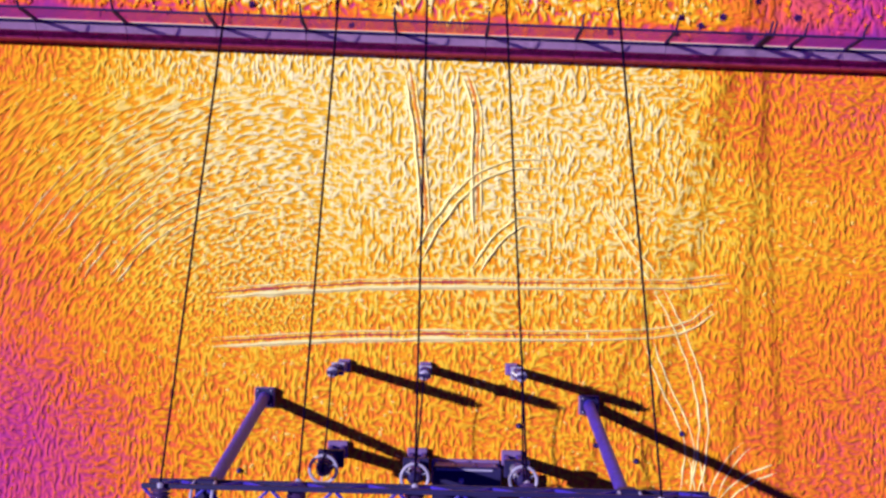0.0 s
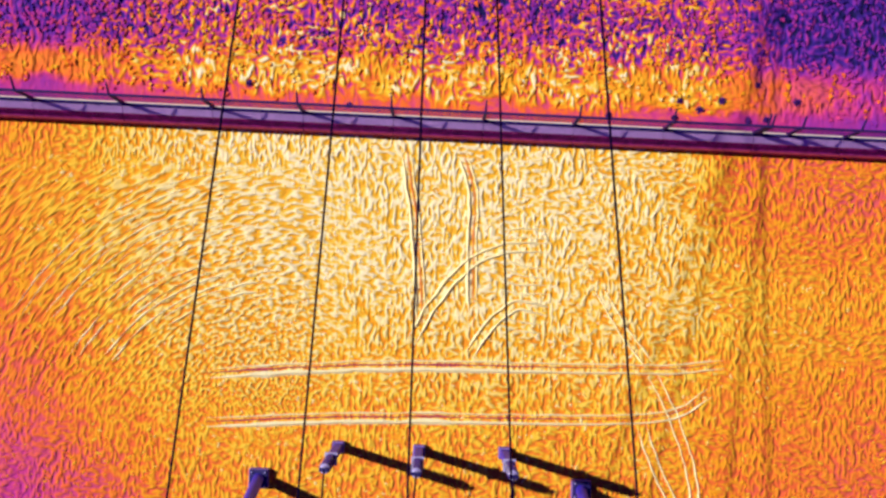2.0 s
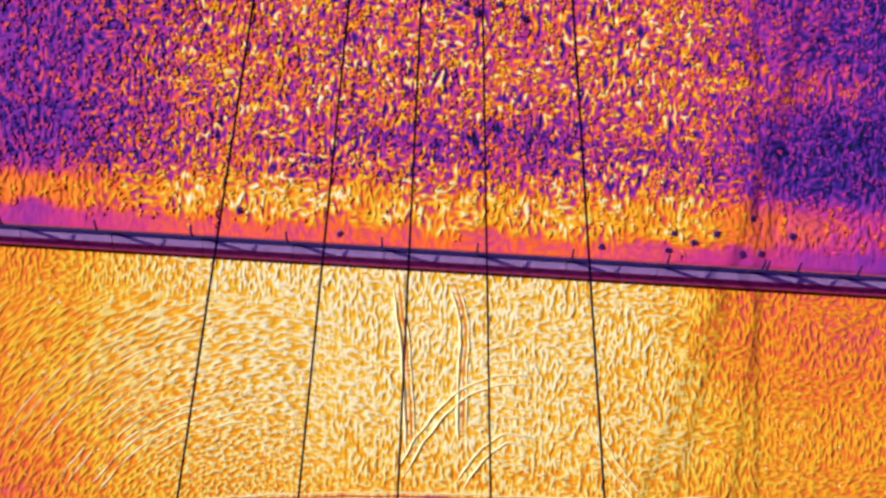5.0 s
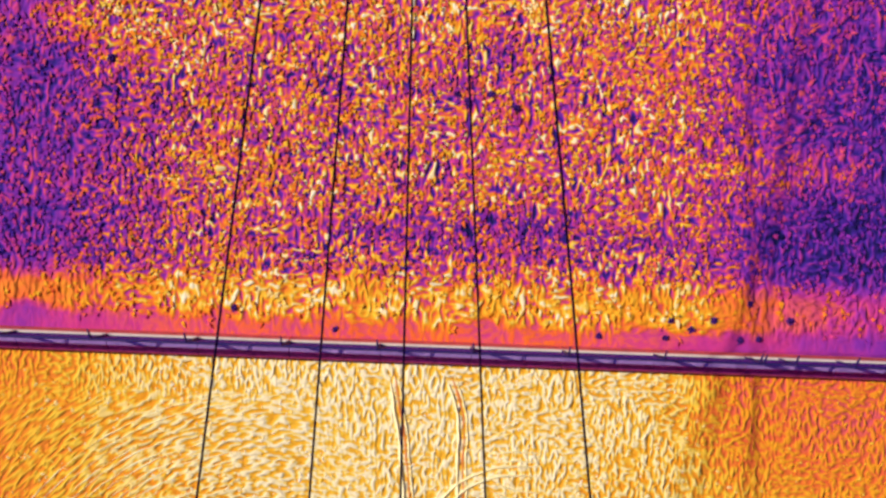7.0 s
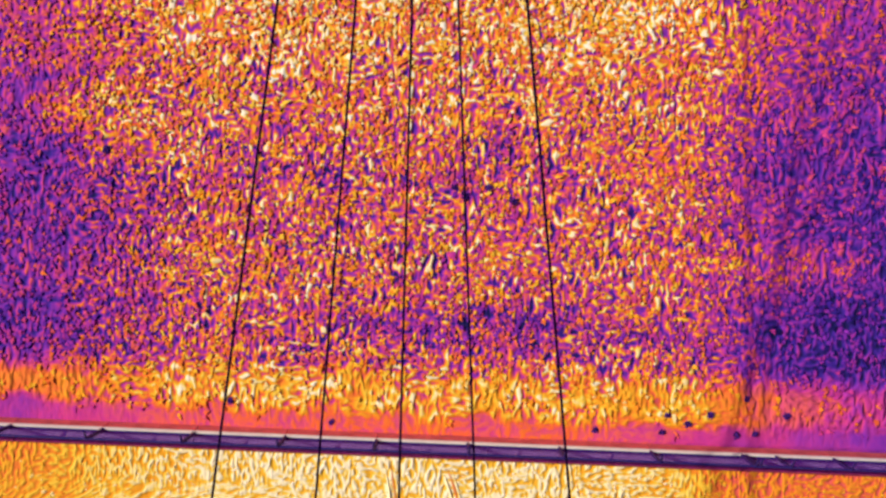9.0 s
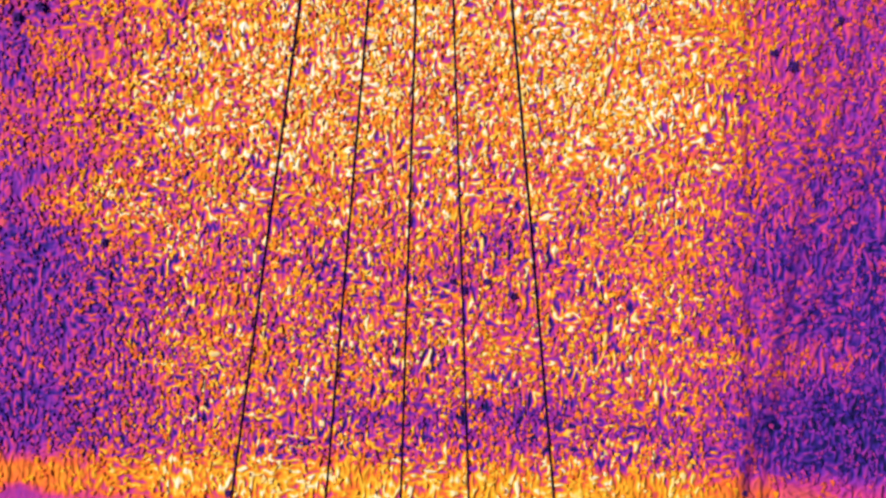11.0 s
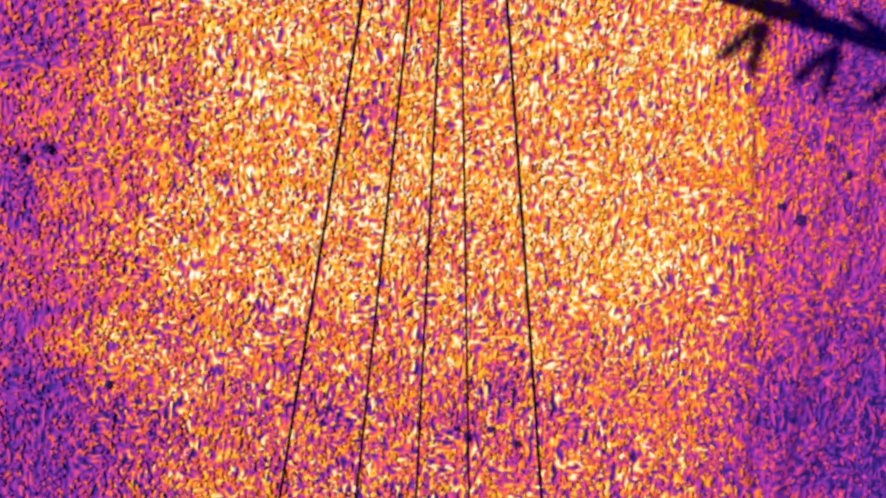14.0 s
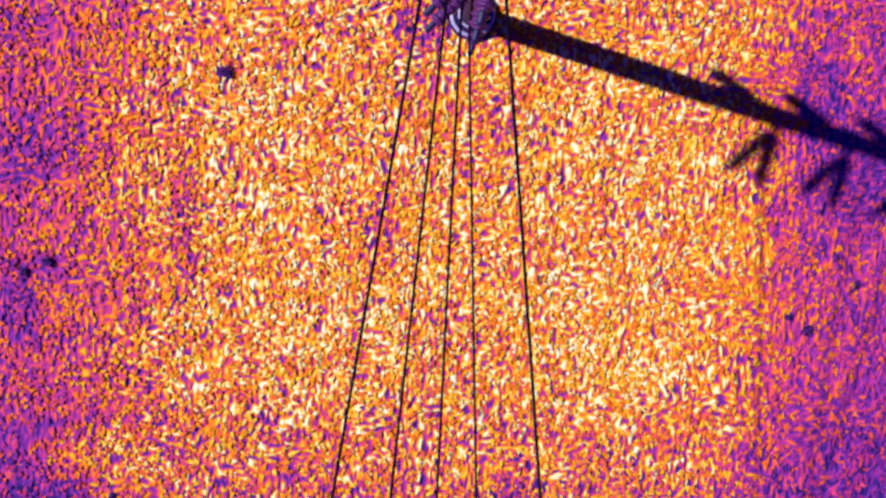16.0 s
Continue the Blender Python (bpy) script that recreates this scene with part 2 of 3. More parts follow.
NETTING = plain_material("netting_wire", (96, 20, 130), 0.6, 0.1, 0.25, 2.0, 0.3)
LEAF = plain_material("bush_leaves", (72, 26, 112), 0.8, 0.0, 0.5, 4.0, 0.2)


# ---- mesh helpers ----
def finish(ob, bm, material, smooth=False):
    for f in bm.faces:
        f.smooth = smooth
    bm.to_mesh(ob.data)
    bm.free()
    ob.data.materials.append(material)
    return ob


def thing(name, at, label, category, group="", kind=""):
    ob = tagged(new(name), label, category, group, kind)
    ob.location = at
    return ob


def part(name, bm, material, parent, label="", smooth=False, at=(0, 0, 0)):
    ob = finish(new(name, bpy.data.meshes.new(name)), bm, material, smooth)
    ob.parent, ob.location = parent, at
    return tagged(ob, label)


def box(bm, c, s, turn=0.0):
    m = Matrix.Translation(c) @ Matrix.Rotation(turn, 4, "Z") @ Matrix.Diagonal((*s, 1))
    return bmesh.ops.create_cube(bm, size=1, matrix=m)["verts"]


def rounded(bm, width=0.01):
    bmesh.ops.bevel(bm, geom=list(bm.edges), offset=width, segments=1, affect="EDGES")


def rod(bm, a, b, r0, r1=None, seg=10, caps=True):
    """A round bar from a to b."""
    a, b = Vector(a), Vector(b)
    m = Matrix.Translation((a + b) / 2) @ (b - a).to_track_quat("Z", "Y").to_matrix().to_4x4()
    bmesh.ops.create_cone(bm, cap_ends=caps, segments=seg, radius1=r0, radius2=r0 if r1 is None else r1, depth=(b - a).length, matrix=m)


def lathe(bm, rings, a, b, seg=12):
    """Rings of (way from a to b, radius), joined to a turned body."""
    a, b = Vector(a), Vector(b)
    q = (b - a).to_track_quat("Z", "Y").to_matrix()
    rows = []
    for s, r in rings:
        c = a + (b - a) * s
        rows.append([bm.verts.new(c + q @ Vector((r * math.cos(k * math.tau / seg), r * math.sin(k * math.tau / seg), 0))) for k in range(seg)])
    for u, v in zip(rows, rows[1:]):
        for k in range(seg):
            bm.faces.new((u[k], u[(k + 1) % seg], v[(k + 1) % seg], v[k]))
    bm.faces.new(rows[0][::-1])
    bm.faces.new(rows[-1])


def tube(bm, points, r, seg=8):
    """A round cable through points."""
    points = [Vector(p) for p in points]
    rows = []
    for k, p in enumerate(points):
        d = points[min(k + 1, len(points) - 1)] - points[max(k - 1, 0)]
        q = d.to_track_quat("Z", "Y").to_matrix()
        rows.append([bm.verts.new(p + q @ Vector((r * math.cos(j * math.tau / seg), r * math.sin(j * math.tau / seg), 0))) for j in range(seg)])
    for u, v in zip(rows, rows[1:]):
        for j in range(seg):
            bm.faces.new((u[j], u[(j + 1) % seg], v[(j + 1) % seg], v[j]))
    bm.faces.new(rows[0][::-1])
    bm.faces.new(rows[-1])


def sheds(count, core, wide):
    """The profile of an insulator with its sheds."""
    out = [(0.0, core)]
    for k in range(count):
        s = (k + 0.5) / count
        d = 0.5 / count
        out += [(s - d * 0.75, core), (s - d * 0.1, wide), (s + d * 0.15, wide), (s + d * 0.7, core)]
    return out + [(1.0, core)]


def curve_points(pts, per=14):
    """A smooth line through a few points of the ground."""
    pts = [Vector((*p, 0)) for p in pts]
    ext = [2 * pts[0] - pts[1]] + pts + [2 * pts[-1] - pts[-2]]
    out = []
    for a, b, c, d in zip(ext, ext[1:], ext[2:], ext[3:]):
        for k in range(per):
            t = k / per
            out.append(0.5 * (2 * b + (c - a) * t + (2 * a - 5 * b + 4 * c - d) * t * t + (3 * b - a - 3 * c + d) * t ** 3))
    return out + [pts[-1]]


def fence_y(x):
    return 10.22 - 0.0102 * x


# ---- ground: one sheet to the horizon, finer where the drone passes ----
def relief(x, y):
    """The height of the churned soil: wavy clods, higher in the rough grass."""
    a = noise.noise((x * 0.8, y * 0.8, 3.0))
    return a * (0.03 if y < 10.2 else 0.06)


def ground_sheet():
    xs = [-1500, -400, -120, -50, -30] + [-20 + 0.25 * k for k in range(161)] + [30, 50, 120, 400, 1500]
    ys = [-1500, -400, -120, -50, -20] + [-9 + 0.25 * k for k in range(225)] + [55, 80, 140, 400, 1500]
    verts = []
    for y in ys:
        for x in xs:
            near = abs(x) < 19.9 and -8.9 < y < 46.9
            verts.append((x, y, relief(x, y) if near else 0.0))
    w = len(xs)
    faces = [(j * w + i, j * w + i + 1, (j + 1) * w + i + 1, (j + 1) * w + i) for j in range(len(ys) - 1) for i in range(w - 1)]
    me = bpy.data.meshes.new("ground")
    me.from_pydata(verts, [], faces)
    me.polygons.foreach_set("use_smooth", [True] * len(me.polygons))
    me.materials.append(EARTH)
    return tagged(new("ground", me), "sun-warmed gravel yard and rough dry grassland", "ground", kind="structure")


ground_sheet()


# ---- the gantry ----
GANTRY_Z = 11.9
BEAM_Y = -4.98


def gantry():
    g = thing("line_gantry", (0, 0, 0), "steel tube gantry with a lattice beam over the gravel yard", "gantry")
    for x0, x1 in ((-6.22, -5.85), (5.83, 5.2)):
        for y0 in (-3.2, -7.4):
            foot = Vector((x0, y0, 0.25))
            head = Vector((x1, BEAM_Y + (0.12 if y0 > -5 else -0.25), GANTRY_Z - 0.1))
            bm = bmesh.new()
            rod(bm, foot, head, 0.21, 0.18, 16)
            leg = part("leg", bm, STEEL, g, smooth=False)
            bm = bmesh.new()
            box(bm, (x0, y0, 0.12), (0.72, 0.72, 0.36))
            rounded(bm, 0.03)
            part("footing", bm, CONCRETE, g, "pale concrete footing")
            bm = bmesh.new()
            box(bm, (x0, y0, 0.3), (0.66, 0.66, 0.04))
            part("base_plate", bm, STEEL_DARK, leg)
            for k in range(4):
                bm = bmesh.new()
                sx, sy = (0.25 if k & 1 else -0.25), (0.25 if k & 2 else -0.25)
                rod(bm, (x0 + sx, y0 + sy, 0.3), (x0 + sx, y0 + sy, 0.42), 0.03, seg=6)
                part("bolt", bm, STEEL_PALE, leg)
    for x in (-5.85, 5.2):
        bm = bmesh.new()
        box(bm, (x, BEAM_Y, GANTRY_Z - 0.1), (0.5, 1.15, 0.5))
        rounded(bm, 0.05)
        saddle = part("saddle", bm, STEEL_DARK, g)
        for s in (-1, 1):
            bm = bmesh.new()
            tube(bm, [(x + s * 0.27, BEAM_Y + 0.5 * math.cos(a), GANTRY_Z + 0.05 + 0.5 * math.sin(a)) for a in [math.pi * j / 12 for j in range(13)]], 0.04, 8)
            part("strap", bm, STEEL_PALE, saddle, "pale curved strap")
    # lattice beam: four chords and zigzag bracing
    x0, x1 = -7.4, 7.4
    for dy in (-0.42, 0.42):
        for dz in (-0.4, 0.4):
            bm = bmesh.new()
            box(bm, (0, BEAM_Y + dy, GANTRY_Z + dz), (x1 - x0, 0.13, 0.13))
            rounded(bm, 0.012)
            part("chord", bm, STEEL_DARK, g)
    n = 18
    for face in range(3):
        for k in range(n):
            xa, xb = x0 + (x1 - x0) * k / n, x0 + (x1 - x0) * (k + 1) / n
            up = 1 if k % 2 else -1
            if face == 0:
                a, b = (xa, BEAM_Y - 0.42 * up, GANTRY_Z + 0.4), (xb, BEAM_Y + 0.42 * up, GANTRY_Z + 0.4)
            else:
                s = 0.42 if face == 1 else -0.42
                a, b = (xa, BEAM_Y + s, GANTRY_Z - 0.4 * up), (xb, BEAM_Y + s, GANTRY_Z + 0.4 * up)
            bm = bmesh.new()
            rod(bm, a, b, 0.045, seg=6)
            part("brace", bm, STEEL, g)
    return g


gantry()

# Wires: plan offset, plan drift, height and rise along the line, as they hang now.
WIRES = [(-6.271, 0.1393, 13.28, 0.1872), (-3.196, 0.0669, 12.05, 0.1485), (-0.397, 0.0, 12.11, 0.0895),
         (2.338, -0.0661, 10.91, 0.0199), (5.253, -0.1365, 13.63, 0.1757)]
WIRE_START = -4.45


def on_wire(k, y):
    a, b, c, d = WIRES[k]
    return Vector((a + b * y, y, c + d * y))


def strain_string(name, a, b, label, group, count=9, wide=0.26, fitting=None, body=PORCELAIN):
    """A dead-end insulator between two points, with its end fittings."""
    a, b = Vector(a), Vector(b)
    s = thing(name, a, label, "insulator", group)
    d = b - a
    bm = bmesh.new()
    lathe(bm, sheds(count, wide * 0.62, wide), d * 0.14, d * 0.86)
    part("insulator_body", bm, body, s)
    for u, v in ((0.0, 0.15), (0.85, 1.0)):
        bm = bmesh.new()
        lathe(bm, [(0, 0.05), (0.2, 0.085), (0.8, 0.085), (1, 0.045)], d * u, d * v, 8)
        part("end_fitting", bm, fitting or STEEL_PALE, s, "dark metal end fitting" if fitting else "pale metal end fitting")
    return s


for k in range(5):
    start = on_wire(k, WIRE_START)
    root = Vector((start.x, BEAM_Y - 0.45, GANTRY_Z + 0.47))
    strain_string("strain_insulator", root, start, "dark ribbed insulator pulling the line to the gantry", "gantry insulators", 7)

POLE = Vector((0.3, 39.05, 0))
ENDS = []
for k in range(5):
    a = on_wire(k, WIRE_START)
    b = on_wire(k, 36.9)
    ENDS.append(b)
    n = 40
    bm = bmesh.new()
    tube(bm, [a.lerp(b, j / n) for j in range(n + 1)], 0.031, 8)
    w = finish(new("overhead_wire", bpy.data.meshes.new("overhead_wire")), bm, WIRE)
    tagged(w, "thin dark overhead wire strung from gantry to pole", "wire", "overhead wires")


# ---- post insulators on pedestals ----
def post_insulator():
    h = 5.1
    p = thing("post_insulator", (0, 0, 0), "tall ribbed post insulator on a steel pedestal", "insulator", "post insulators")
    bm = bmesh.new()
    box(bm, (0, 0, 0.1), (0.44, 0.44, 0.32))
    rounded(bm, 0.03)
    part("footing", bm, CONCRETE, p, "pale concrete footing")
    bm = bmesh.new()
    box(bm, (0, 0, 1.55), (0.3, 0.3, 2.7))
    rounded(bm, 0.03)
    part("pedestal", bm, STEEL, p)
    bm = bmesh.new()
    box(bm, (0, 0, 2.93), (0.44, 0.44, 0.06))
    part("top_plate", bm, STEEL_PALE, p)
    bm = bmesh.new()
    lathe(bm, sheds(11, 0.11, 0.2), (0, 0, 2.95), (0, 0, 4.8), 14)
    part("insulator_body", bm, PORCELAIN, p)
    bm = bmesh.new()
    lathe(bm, [(0, 0.16), (0.6, 0.17), (0.75, 0.1), (1, 0.08)], (0, 0, 4.8), (0, 0, h), 12)
    cap = part("cap", bm, STEEL_PALE, p, "bright metal cap")
    bm = bmesh.new()
    box(bm, (0.0, 0.0, h + 0.06), (0.34, 0.12, 0.12))
    rounded(bm, 0.02)
    part("terminal_clamp", bm, STEEL_DARK, cap)
    return p


first = post_insulator()
first.location = (-3.3, -1.95, 0)
for x, y in ((-0.28, -1.98), (2.92, -1.95)):
    copy_thing(first, pose(x, y, 0))


def breaker_column():
    """A taller switch column with a round grading ring on top."""
    h = 5.6
    p = thing("breaker_column", (0, 0, 0), "tall switch column with a pale grading ring", "switchgear", "breaker columns")
    bm = bmesh.new()
    box(bm, (0, 0, 0.1), (0.74, 0.6, 0.32))
    rounded(bm, 0.03)
    part("footing", bm, CONCRETE, p, "concrete footing")
    for sx in (-0.22, 0.22):
        bm = bmesh.new()
        box(bm, (sx, 0, 1.4), (0.16, 0.3, 2.4))
        rounded(bm, 0.02)
        part("pedestal", bm, STEEL, p)
    bm = bmesh.new()
    box(bm, (0, 0, 2.75), (0.9, 0.6, 0.36))
    rounded(bm, 0.03)
    part("drive_box", bm, STEEL_DARK, p, "dark steel drive box")
    bm = bmesh.new()
    lathe(bm, sheds(12, 0.15, 0.27), (0, 0, 2.93), (0, 0, 5.2), 14)
    part("insulator_body", bm, PORCELAIN, p)
    bm = bmesh.new()
    lathe(bm, [(0, 0.2), (0.7, 0.22), (1, 0.1)], (0, 0, 5.2), (0, 0, h), 12)
    cap = part("cap", bm, STEEL_DARK, p)
    bm = bmesh.new()
    ring = [(0.44 * math.cos(j * math.tau / 24), 0.44 * math.sin(j * math.tau / 24), 5.35) for j in range(25)]
    tube(bm, ring, 0.05, 8)
    part("grading_ring", bm, STEEL_PALE, cap, "pale metal ring")
    for j in range(3):
        a = j * math.tau / 3 + 0.4
        bm = bmesh.new()
        rod(bm, (0.18 * math.cos(a), 0.18 * math.sin(a), 5.35), (0.43 * math.cos(a), 0.43 * math.sin(a), 5.35), 0.022, seg=6)
        part("ring_arm", bm, STEEL_PALE, cap)
    return p


ROW = [(-3.3, -1.95), (-0.28, -1.98), (2.92, -1.95)]
ROW_BACK = [(-3.45, -5.05), (-0.5, -5.25), (3.0, -5.25)]
column = breaker_column()
column.location = (*ROW_BACK[0], 0)
for x, y in ROW_BACK[1:]:
    copy_thing(column, pose(x, y, 0))
for (x0, y0), (x1, y1) in zip(ROW, ROW_BACK):
    pts = [Vector((x0, y0, 5.2)).lerp(Vector((x1, y1, 5.62)), j / 12) + Vector((0, 0, -0.3 * math.sin(math.pi * j / 12))) for j in range(13)]
    bm = bmesh.new()
    tube(bm, pts, 0.03, 6)
    tagged(finish(new("connecting_cable", bpy.data.meshes.new("connecting_cable")), bm, WIRE),
           "thin dark cable between two switchgear columns", "cable", "connecting cables")


def cabinet():
    c = thing("control_cabinet", (1.3, -5.95, 0), "long dark steel control cabinet on a concrete plinth", "cabinet")
    bm = bmesh.new()
    box(bm, (0, 0, 0.1), (2.5, 1.25, 0.26))
    rounded(bm, 0.03)
    part("plinth", bm, CONCRETE, c, "concrete plinth")
    bm = bmesh.new()
    box(bm, (0, 0, 1.0), (2.3, 1.05, 1.6))
    rounded(bm, 0.03)
    body = part("body", bm, STEEL_DARK, c)
    bm = bmesh.new()
    v = box(bm, (0, 0, 1.87), (2.45, 1.2, 0.1))
    rounded(bm, 0.03)
    lid = part("roof", bm, STEEL_DARK, c)
    bm = bmesh.new()
    box(bm, (-0.1, 0.5, 1.945), (2.0, 0.06, 0.05))
    part("rain_lip", bm, STEEL_PALE, lid, "pale metal lip")
    for sx, sy in ((-0.2, 0.12), (0.15, -0.2)):
        bm = bmesh.new()
        lathe(bm, [(0, 0.1), (0.7, 0.1), (1, 0.03)], (sx, sy, 1.92), (sx, sy, 2.05), 10)
        part("vent_cap", bm, STEEL_PALE, lid, "pale vent cap")
    for k in range(3):
        bm = bmesh.new()
        box(bm, (-0.75 + 0.75 * k, 0.535, 1.0), (0.7, 0.03, 1.4))
        door = part("door", bm, STEEL, c)
        bm = bmesh.new()
        rod(bm, (-0.5 + 0.75 * k, 0.57, 0.95), (-0.5 + 0.75 * k, 0.57, 1.15), 0.015, seg=6)
        part("handle", bm, STEEL_PALE, door)


cabinet()

for x, y in ((6.15, -4.7), (7.65, -5.25), (9.35, -4.2), (-7.1, -5.95), (3.25, -4.05)):
    e = thing("earth_rod_cap", (x, y, 0), "small dark cap of an earth rod in gravel", "earth rod", "earth rod caps")
    bm = bmesh.new()
    lathe(bm, [(0, 0.11), (0.6, 0.11), (1, 0.07)], (0, 0, -0.08), (0, 0, 0.12), 10)
    lid = part("cap", bm, STEEL_DARK, e)
    bm = bmesh.new()
    rod(bm, (0, 0, 0.1), (0, 0, 0.2), 0.025, seg=6)
    part("rod_end", bm, STEEL, e)

# ---- wheel ruts in the yard ----
RUTS = [[(-8.4, 0.55), (-4.5, 0.92), (-0.6, 1.15), (8.3, 1.33), (11.1, 1.62)], [(-8.3, -1.27), (-4, -0.95), (-0.6, -0.8), (8.3, -0.51), (10.65, 0.54)],
        [(-1.25, 9.4), (-0.8, 6.8), (-0.55, 4.5), (-0.4, 2.7)], [(0.9, 9.3), (1.4, 7.7), (1.4, 5.5), (1.55, 2.7)],
        [(-0.75, 2.0), (0.1, 3.6), (1.3, 5.0), (2.6, 5.7), (4.4, 5.8)], [(1.5, 1.7), (2.3, 2.9), (3.2, 3.55), (4.4, 3.4)],
        [(2.6, 5.2), (3.4, 4.9), (4.5, 4.8)], [(8.4, 1.2), (9.3, -0.5), (10.1, -3.0), (10.1, -5.0), (9.8, -6.5)],
        [(8.0, -0.6), (8.6, -2.2), (9.6, -4.4), (9.5, -6.4)], [(6.0, 4.8), (7.2, 2.9), (8.3, 1.5)],
        [(2.5, 4.35), (3.4, 4.2), (4.4, 4.25)], [(2.4, 6.2), (3.4, 6.35), (4.5, 6.3)], [(2.5, 3.0), (3.3, 2.8), (4.3, 2.75)]]


def rut(points, wide, high, groove, reddish, faint):
    """Low ridges pressed up beside one wheel's groove; the clearest ones get a darker line along the groove."""
    c = curve_points(points)
    bm = bmesh.new()
    lanes = [(-0.13, wide * 1.25, high), (0.2, wide * 0.55, high * 0.6)] if groove else [(-0.17, wide, high), (0.17, wide, high)]
    for off, w, h in lanes + ([(0.07, 0.045, 0.0)] if groove else []):
        rows = []
        for k, p in enumerate(c):
            d = (c[min(k + 1, len(c) - 1)] - c[max(k - 1, 0)]).normalized()
            s = Vector((-d.y, d.x, 0))
            e = min(1.0, k / 6, (len(c) - 1 - k) / 6)
            wob = 0.05 * noise.noise(p * 1.7 + Vector((off, 0, 0)))
            q = p + s * (off + wob)
            half = (w + 0.03 * noise.noise(p * 2.3)) * (0.35 + 0.65 * e)
            if reddish and off < 0.2:
                half *= 1.0 - 0.5 * min(1.0, max(0.0, (p.x - 1.0) / 5.0))
            half *= max(0.15, 0.75 + 1.2 * noise.noise(p * 0.9 + Vector((7, 0, high * 90)))) if faint else 0.9 + 0.5 * noise.noise(p * 1.9)
            if not h:
                half *= 0.8 + 0.7 * noise.noise(p * 0.9)
            low, top = (-0.03, 0.01 + h * e) if h else (0.015, 0.026)
            rows.append([bm.verts.new(q - s * half + Vector((0, 0, low))), bm.verts.new(q + Vector((0, 0, top))), bm.verts.new(q + s * half + Vector((0, 0, low)))])
        for u, v in zip(rows, rows[1:]):
            for a, b in ((0, 1), (1, 2)):
                bm.faces.new((u[a], u[b], v[b], v[a])).material_index = 0 if h else 1
    bmesh.ops.recalc_face_normals(bm, faces=bm.faces)
    for f in bm.faces:
        if f.normal.z < 0:
            f.normal_flip()
    ob = finish(new("wheel_rut", bpy.data.meshes.new("wheel_rut")), bm, RUT)
    ob.data.materials.append(RUT_RED if reddish else RUT_ORANGE)
    return tagged(ob, "pale ridged wheel rut pressed into gravel", "wheel rut", "wheel ruts", "structure")


for k in range(9):
    # faint tyre scuffs that sweep round the west side of the yard
    r, a0, a1 = 7.4 + 0.55 * k, 97 + 7 * ((k * 5) % 4), 128 + 6 * ((k * 3) % 5)
    RUTS.append([(-5.5 + r * math.cos(radians(a0 + (a1 - a0) * j / 4)), -3.4 + r * math.sin(radians(a0 + (a1 - a0) * j / 4))) for j in range(5)])
RUTS += [[(10.4, -7.0), (10.9, -5.6), (11.9, -4.4)], [(10.6, -7.0), (11.6, -6.0), (12.8, -5.4)], [(10.1, -7.0), (9.9, -5.4), (9.4, -4.2)]]
for k, pts in enumerate(RUTS):
    rut(pts, 0.105 if k < 2 else 0.08 if k < 6 else 0.06, 0.085 if k < 6 else 0.045 if k < 16 else 0.024, k < 4, k < 2, k > 12)


# ---- the low wall with its duct and apron along the yard's edge, and the netting fence behind it ----
BAY = 3.36
POSTS = [-1.69 + BAY * k for k in range(-14, 15)]
LEAN = math.atan(-0.0102)


def shared_mesh(name, make, material):
    bm = bmesh.new()
    make(bm)
    mesh = bpy.data.meshes.new(name)
    bm.to_mesh(mesh)
    bm.free()
    mesh.materials.append(material)
    return mesh


def put_piece(name, mesh, parent, at):
    ob = new(name, mesh)
    ob.parent, ob.location, ob.rotation_euler = parent, at, (0, 0, LEAN)
    return ob


FENCE_OFF = 0.235                                # the fence line, north of the yard's edge line


def duct_wall():
    t = thing("duct_wall", (0, 0, 0), "low dark wall with a sun-toned pale bank, duct lids and shade-toned apron", "duct wall")

    def slab(corners, length, wide=0.012):
        """A straight piece along the fence with the given outline (y, z)."""
        def make(bm):
            ends = [[bm.verts.new((sx * length / 2, y, z)) for y, z in corners] for sx in (-1, 1)]
            n = len(corners)
            for k in range(n):
                bm.faces.new((ends[0][k], ends[1][k], ends[1][(k + 1) % n], ends[0][(k + 1) % n]))
            bm.faces.new(ends[0])
            bm.faces.new(ends[1][::-1])
            bmesh.ops.recalc_face_normals(bm, faces=bm.faces)
            rounded(bm, wide)
        return make

    full = BAY - 0.02
    kinds = [("low_wall", shared_mesh("low_wall", slab([(0.12, -0.05), (0.12, 0.94), (0.23, 0.94), (0.23, -0.05)], full), RIM)),
             # bank_slab: pale strip, the sunlit north face put into its colour
             ("bank_slab", shared_mesh("bank_slab", slab([(0.233, 0.66), (0.233, 0.90), (0.26, 0.90), (0.31, 0.76), (0.31, 0.66)], full), SUNLIT_BANK)),
             ("bank_base", shared_mesh("bank_base", slab([(0.233, -0.05), (0.233, 0.657), (0.31, 0.657), (0.38, -0.05)], full), BASE)),
             ("duct_lid", shared_mesh("duct_lid", slab([(-0.13, 0.76), (0.117, 0.90), (0.117, -0.05), (-0.13, -0.05)], full), PALE_PANEL)),
             ("apron_slab", shared_mesh("apron_slab", slab([(-0.37, 0.48), (-0.133, 0.74), (-0.133, -0.06), (-0.37, -0.06)], full), APRON_SHADED)),
             ("kerb", shared_mesh("kerb", slab([(-0.43, 0.46), (-0.373, 0.50), (-0.373, -0.06), (-0.43, -0.06)], full), KERB))]
    for x in POSTS:
        for name, mesh in kinds:
            put_piece(name, mesh, t, (x + BAY / 2, fence_y(x + BAY / 2), 0))


